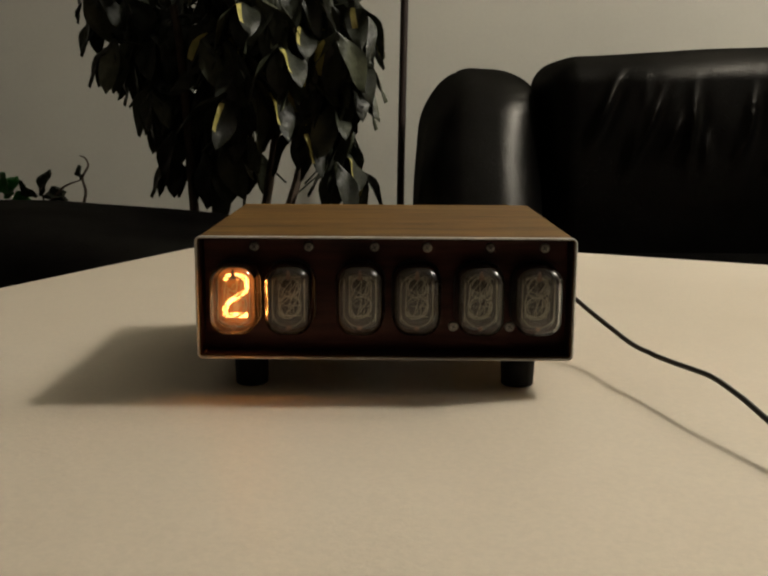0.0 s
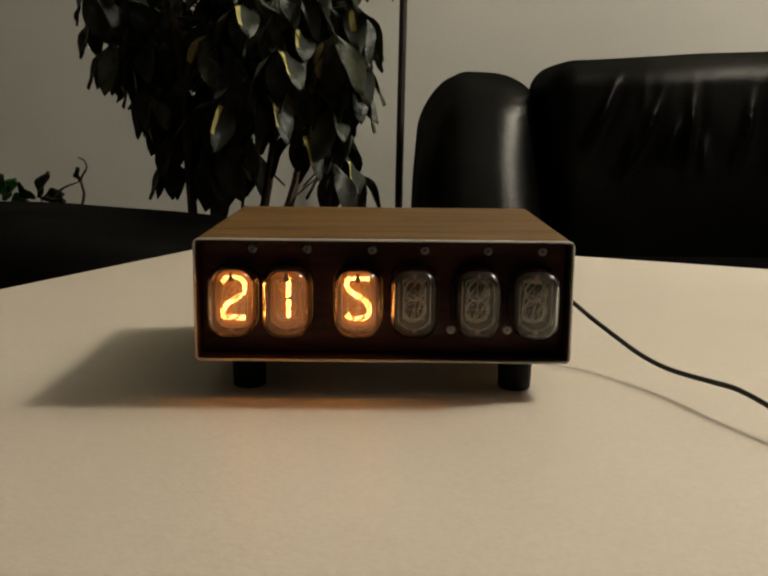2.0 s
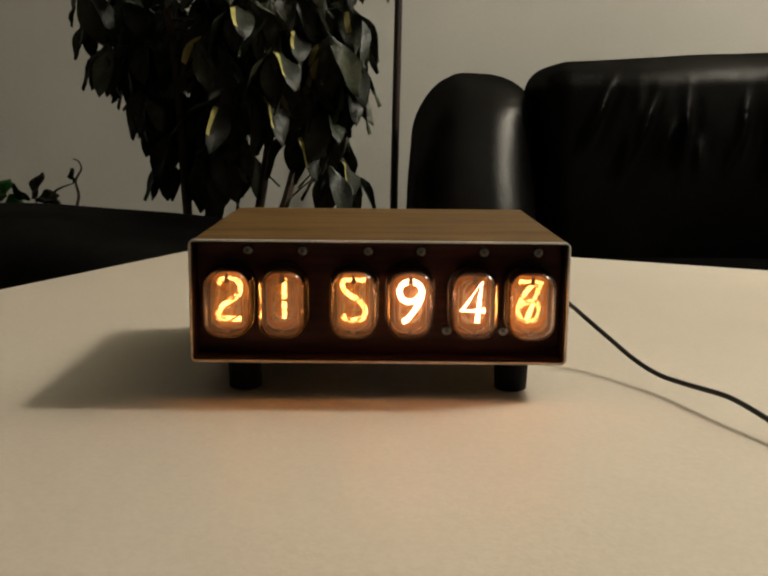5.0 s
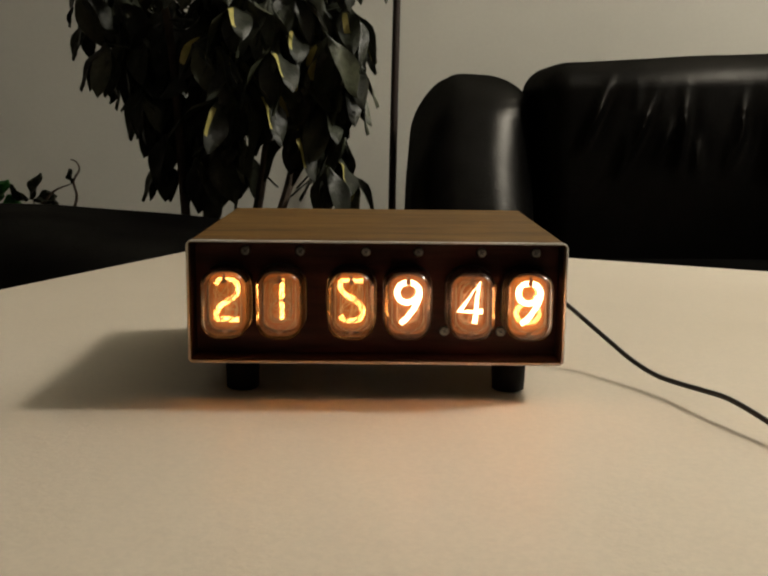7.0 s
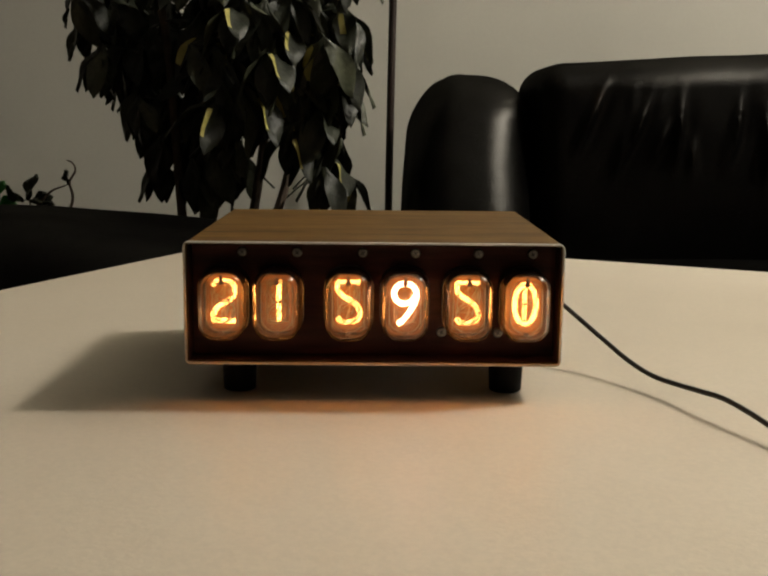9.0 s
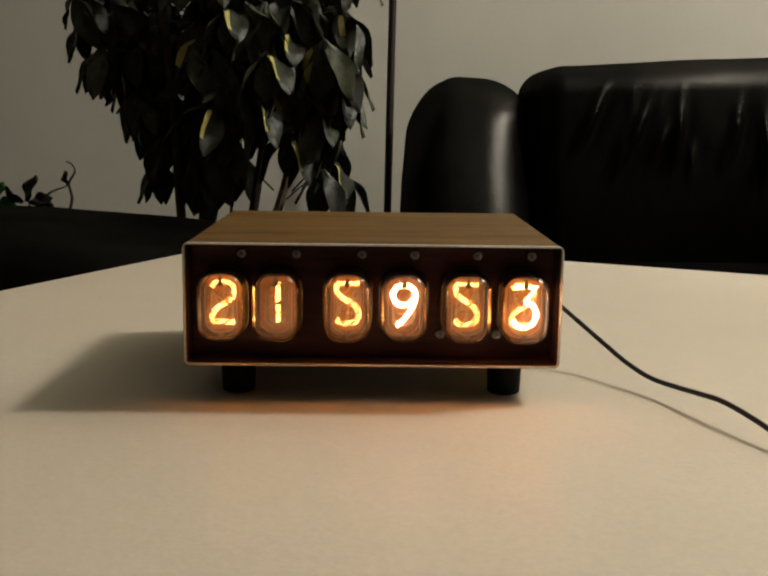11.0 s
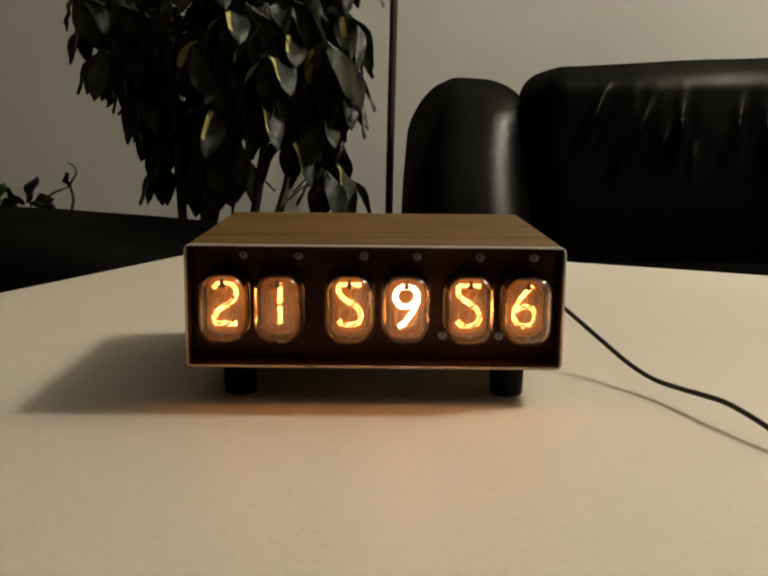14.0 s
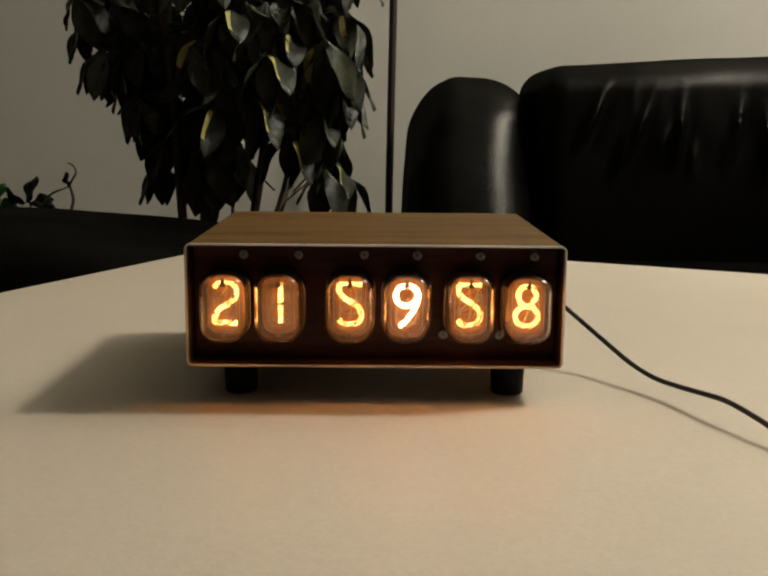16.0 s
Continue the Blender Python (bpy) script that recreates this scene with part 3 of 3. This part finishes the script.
    for x in (0.26, 1.88):
        for y in (0.86, 1.36):
            bm = bmesh.new()
            lathe(bm, [(0.018, 0), (0.022, 0.05)], 12, (x, y))
            part("leg", bm, STEEL, root, "short metal leg")


def ottoman():
    root = empty("leather_ottoman", pose(0, 0, 0), "low black leather ottoman with a soft top", "ottoman")

    def sag(u, p):
        p = p.copy()
        if u.z > 0:
            p.z += u.z * (0.004 * noise.noise(p * 5) - 0.045 * max(0.0, (p.x + 0.45)) )
        return p

    bm = bmesh.new()
    cushion(bm, (-0.68, 0.86, 0.366), (0.60, 0.20, 0.149), (80, 40, 24), 5.0, sag)
    part("seat_cushion", bm, LEATHER, root, "black leather padded top")
    bm = bmesh.new()
    box(bm, -1.22, -0.14, 0.69, 1.03, 0.03, 0.25, 0.02)
    part("base", bm, LEATHER, root, "black leather base")


# ---- plants and pole ----
def leaflet(bm, m, length, width, droop, yellow, rng):
    """One drooping oval leaflet along local x, folded at its midrib."""
    rows, cols = 8, 4
    grid = []
    for i in range(rows + 1):
        t = i / rows
        w = width * math.sin(math.pi * t ** 1.12) ** 0.8 + 0.0006
        x, z = length * t, -droop * length * t * t
        line = []
        for j in range(cols + 1):
            s = j / cols * 2 - 1
            line.append(bm.verts.new(m @ Vector((x, s * w, z + 0.22 * w * abs(s) + 0.004 * math.sin(9 * t + 3 * s)))))
        grid.append(line)
    for i in range(rows):
        for j in range(cols):
            f = bm.faces.new((grid[i][j], grid[i + 1][j], grid[i + 1][j + 1], grid[i][j + 1]))
            if yellow == 1 and j == 0 and 1 < i < 6:
                f.material_index = 1
            if yellow == 2 and j == 1 and 1 < i < 5:
                f.material_index = 1
            if yellow == 3 and j == 3 and 2 < i < 6:
                f.material_index = 1


def leaf_mesh(rng, patch):
    """A fan of leaflets at the tip of a stalk; the tip is the origin and the stalk comes along -x."""
    bm = bmesh.new()
    sweep(bm, smooth_line([(-0.13, 0, -0.045), (-0.07, 0, -0.008), (0, 0, 0)], 4), lambda t: 0.0022 - 0.0008 * t, 5)
    n = rng.choice((6, 7, 8))
    for k in range(n):
        a = 2 * math.pi * k / n + rng.uniform(-0.2, 0.2)
        size = rng.uniform(0.090, 0.120) * (0.72 if k in (n // 2, n // 2 + 1) else 1.0)
        m = Matrix.Rotation(a, 4, "Z") @ Matrix.Rotation(rng.uniform(0.70, 1.30), 4, "Y") @ Matrix.Rotation(rng.uniform(-0.35, 0.35), 4, "X")
        yellow = rng.choice((1, 2, 3)) if rng.random() < patch else 0
        leaflet(bm, m, size, size * rng.uniform(0.17, 0.22), rng.uniform(0.10, 0.40), yellow, rng)
    me = bpy.data.meshes.new("leaf")
    bm.to_mesh(me)
    bm.free()
    me.materials.append(LEAF)
    me.materials.append(VARIEGATED)
    me.shade_smooth()
    return me


def low_edge(x):
    """The height under which the crown has no leaf tips, along its width."""
    pts = ((-0.54, 0.97), (-0.50, 0.83), (-0.45, 0.745), (-0.40, 0.66), (-0.36, 0.59), (-0.32, 0.545), (-0.25, 0.55), (-0.21, 0.65), (-0.14, 0.69), (-0.09, 0.73), (-0.06, 0.80), (-0.01, 1.0))
    for (xa, za), (xb, zb) in zip(pts, pts[1:]):
        if xa <= x <= xb:
            return za + (zb - za) * (x - xa) / (xb - xa)
    return 9.0


def big_plant():
    root = empty("umbrella_plant", pose(-0.27, 1.27, 0), "tall bushy umbrella plant with yellow-flecked drooping leaves", "plant")
    rng = random.Random(11)
    bm = bmesh.new()
    lathe(bm, [(0.11, 0.0), (0.125, 0.01), (0.155, 0.25), (0.165, 0.27), (0.165, 0.285), (0.150, 0.285), (0.145, 0.26), (0.02, 0.258)], 28, (0, 0))
    part("pot", bm, POT, root, "dark glazed flower pot")
    bm = bmesh.new()
    lathe(bm, [(0.143, 0.24), (0.143, 0.262), (0.05, 0.272)], 20, (0, 0))
    part("soil", bm, SOIL, root)
    stems = [((-0.02, -0.02), (-0.050, -0.05), (-0.11, -0.05)), ((0.0, 0.01), (-0.02, 0.01), (0.0, 0.01)), ((0.03, -0.01), (0.075, -0.03), (0.12, -0.03)), ((0.02, 0.02), (0.118, 0.0), (0.20, 0.02))]
    for a, b, c in stems:
        bm = bmesh.new()
        sweep(bm, smooth_line([(*a, 0.255), ((a[0] + b[0]) / 2 - 0.008, (a[1] + b[1]) / 2, 0.38), (*b, 0.52), ((b[0] + c[0]) / 2 + 0.012, b[1], 0.78), (*c, 0.92), (c[0] * 0.9 - 0.04, c[1], 1.02)], 6), lambda t: 0.0095 - 0.005 * t, 8)
        part("trunk", bm, BARK, root, "thin brown woody stem")
    plain = [leaf_mesh(rng, 0.0) for _ in range(5)]
    flecked = [leaf_mesh(rng, 0.5) for _ in range(3)]
    spots = []
    while len(spots) < 130:
        x, z = rng.uniform(-0.58, 0.01), rng.uniform(0.5, 0.92)
        if z > low_edge(x) + 0.045 and (x + 0.27) ** 2 / 0.36 ** 2 + (z - 0.82) ** 2 / 0.34 ** 2 < 1:
            spots.append((x, rng.uniform(1.40, 1.60) if x < -0.33 else rng.uniform(1.22, 1.42), z))
    # the leaves that stand out at the edge of the crown
    spots += [(-0.49, 1.50, 0.80), (-0.05, 1.46, 0.60), (-0.05, 1.30, 0.83), (-0.05, 1.28, 0.75), (-0.06, 1.48, 0.56), (-0.35, 1.42, 0.565), (-0.32, 1.38, 0.535), (-0.28, 1.36, 0.55), (-0.24, 1.40, 0.575), (-0.50, 1.36, 0.85), (-0.45, 1.34, 0.76), (-0.39, 1.34, 0.67), (-0.05, 1.34, 0.77), (-0.04, 1.35, 0.84), (-0.03, 1.33, 0.765), (-0.06, 1.32, 0.70), (-0.12, 1.31, 0.65), (-0.15, 1.30, 0.62), (-0.35, 1.36, 0.60), (-0.33, 1.33, 0.56), (-0.06, 1.36, 0.80), (-0.09, 1.34, 0.71), (-0.10, 1.32, 0.66),
              (-0.07, 1.44, 0.560), (-0.03, 1.46, 0.540), (-0.09, 1.31, 0.545), (-0.30, 1.31, 0.59), (-0.27, 1.30, 0.80), (-0.20, 1.29, 0.76), (-0.14, 1.29, 0.80)]
    # the upper crown, which shades the lower leaves
    while len(spots) < 196:
        x, z = rng.uniform(-0.45, 0.0), rng.uniform(0.90, 1.12)
        if (x + 0.24) ** 2 / 0.26 ** 2 + (z - 0.92) ** 2 / 0.24 ** 2 < 1:
            spots.append((x, rng.uniform(1.24, 1.44), z))
    for x, y, z in spots:
        x = min(x, -0.06) - (0.034 if x < -0.33 else 0.0)
        me = rng.choice(flecked if x > -0.30 and rng.random() < 0.55 else plain)
        ob = new("leaf", me)
        ob.parent = root
        out = math.atan2(y - 1.45, x + 0.25) + rng.uniform(-0.9, 0.9)
        s = rng.uniform(0.66, 0.96)
        spread = 0.93 * (1 + 0.55 * (y - 1.42))
        at = (x * spread + 0.27, (y - 1.42) * 0.95, 0.645 + (z - 0.645) * spread)
        ob.matrix_basis = Matrix.LocRotScale(at, Euler((rng.uniform(-0.45, 0.45), rng.uniform(-0.2, 0.7), out)), (s, s, s))


def small_plant():
    root = empty("small_potted_plant", pose(-0.64, 1.55, 0), "small twiggy pot plant standing behind the ottoman", "plant")
    bm = bmesh.new()
    lathe(bm, [(0.09, 0.0), (0.10, 0.01), (0.125, 0.40), (0.125, 0.41), (0.11, 0.41), (0.105, 0.385), (0.01, 0.383)], 24)
    part("pot", bm, POT, root, "tall dark pot")
    bm = bmesh.new()
    for line in ([(0.02, 0, 0.38), (0.035, 0, 0.44), (0.045, 0, 0.475), (0.040, 0, 0.505), (0.052, 0, 0.528), (0.047, 0, 0.543), (0.036, 0, 0.548)],
                 [(-0.04, 0, 0.38), (-0.035, 0, 0.44), (-0.042, 0, 0.47)], [(-0.03, 0, 0.45), (0.0, 0, 0.485), (0.035, 0, 0.50)]):
        sweep(bm, smooth_line(line, 5), lambda t: 0.0042 - 0.0030 * t, 6)
    part("trunk", bm, BARK, root, "dark bent twig")
    rng = random.Random(4)
    for x, z, tilt, big, mat in ((-0.045, 0.468, -1.35, 0.055, LEAF), (-0.040, 0.466, -0.35, 0.045, LEAF), (-0.052, 0.466, -2.6, 0.05, LEAF), (-0.028, 0.462, -0.1, 0.035, LEAF), (0.038, 0.50, -1.9, 0.03, LEAF), (-0.115, 0.462, -1.2, 0.05, BRIGHT_LEAF), (-0.10, 0.47, -2.2, 0.05, BRIGHT_LEAF), (-0.11, 0.45, -0.3, 0.045, BRIGHT_LEAF)):
        bm = bmesh.new()
        leaflet(bm, Matrix.Translation((x, 0, z)) @ Matrix.Rotation(tilt, 4, "Y") @ Matrix.Rotation(0.9, 4, "X"), big, big * 0.32 if mat is LEAF else big * 0.5, 0.2, 0, rng)
        part("leaf", bm, mat, root, "bright green leaf" if mat is BRIGHT_LEAF else "")


def pole():
    bm = bmesh.new()
    sweep(bm, [(0.026, 1.62, 0.0), (0.0285, 1.62, 0.5), (0.0335, 1.62, 0.9), (0.040, 1.62, 1.9)], 0.0078, 14)
    tagged(part("pole", bm, POLE), "slim dark brown upright pole beside the plant", "pole")


room()
table()
CLOCK, NIXIES = clock()
MIDDLE, PIVOT, LOOSE, JOINT = cord()
sofa()
ottoman()
big_plant()
small_plant()
pole()


# ---- movement ----
def burn(tube, digit, start, end, slot, mat):
    """The glow sits on its wire numeral from start to end, and inside the case before and after."""
    ob = glow(tube, digit, mat)
    lit, idle = pose(0, DEPTH[digit], 0), pose(0, 0.040 + 0.006 * slot, 0)
    step = 1 / FPS
    start, end = round(start * FPS) / FPS, round(end * FPS) / FPS
    rows = [(0.0, lit if start <= 0 else idle)]
    if start > 0:
        rows += [(start, idle), (start + step, lit)]
    if end < 16:
        rows += [(end, lit), (end + step, idle)]
    rows.append((16.0, rows[-1][1]))
    walk(ob, rows)


def motions():
    for k, times in enumerate(BURNING):
        tube = NIXIES[min(k, 5)]
        for slot, (digit, (start, end)) in enumerate(times.items()):
            burn(tube, digit, start, end, slot + (9 if k == 6 else 0), NEON_STRONG if digit in (3, 9, 4) else NEON_BRIGHT if k == 1 else NEON)
    # seconds; turn and lift of the middle piece; turn and lift of the loose piece, in degrees
    swing = [(0.0, -10.5, 9.6, -5.2, -1.0), (0.1, -9.8, 11.2, -4.6, -0.6), (0.2, -9.0, 12.8, -4.2, -0.5), (0.4, -9.2, 12.8, -4.2, -0.4), (0.8, -9.0, 12.4, -3.8, -1.2),
             (1.0, -8.0, 10.4, -3.0, -1.6), (1.2, -3.6, 6.4, -1.4, -0.4), (1.4, 0.6, 4.2, 0.6, 0.6), (1.6, 0.8, 4.2, 0.6, 0.8), (2.0, 0.6, 3.0, 0.6, 0.2),
             (2.4, 0.3, 1.8, 0.3, 0.0), (2.8, 0.0, 0.6, 0.0, 0.0), (3.2, 0.0, 0.0, 0.0, 0.0), (16.0, 0.0, 0.0, 0.0, 0.0)]

    def swung(yaw, lift):
        # the cord runs along (0.39, -0.92); it lifts about the level axis across that line
        return Matrix.Rotation(radians(yaw), 4, "Z") @ Matrix.Rotation(radians(lift), 4, Vector((-0.92, -0.39, 0)))

    middle, loose = [], []
    for t, yaw, lift, far_yaw, far_lift in swing:
        m = Matrix.Translation(PIVOT) @ swung(yaw, lift)
        middle.append((t, m))
        loose.append((t, Matrix.Translation(m @ (JOINT - PIVOT)) @ swung(far_yaw, far_lift)))
    walk(MIDDLE, middle)
    walk(LOOSE, loose)


motions()
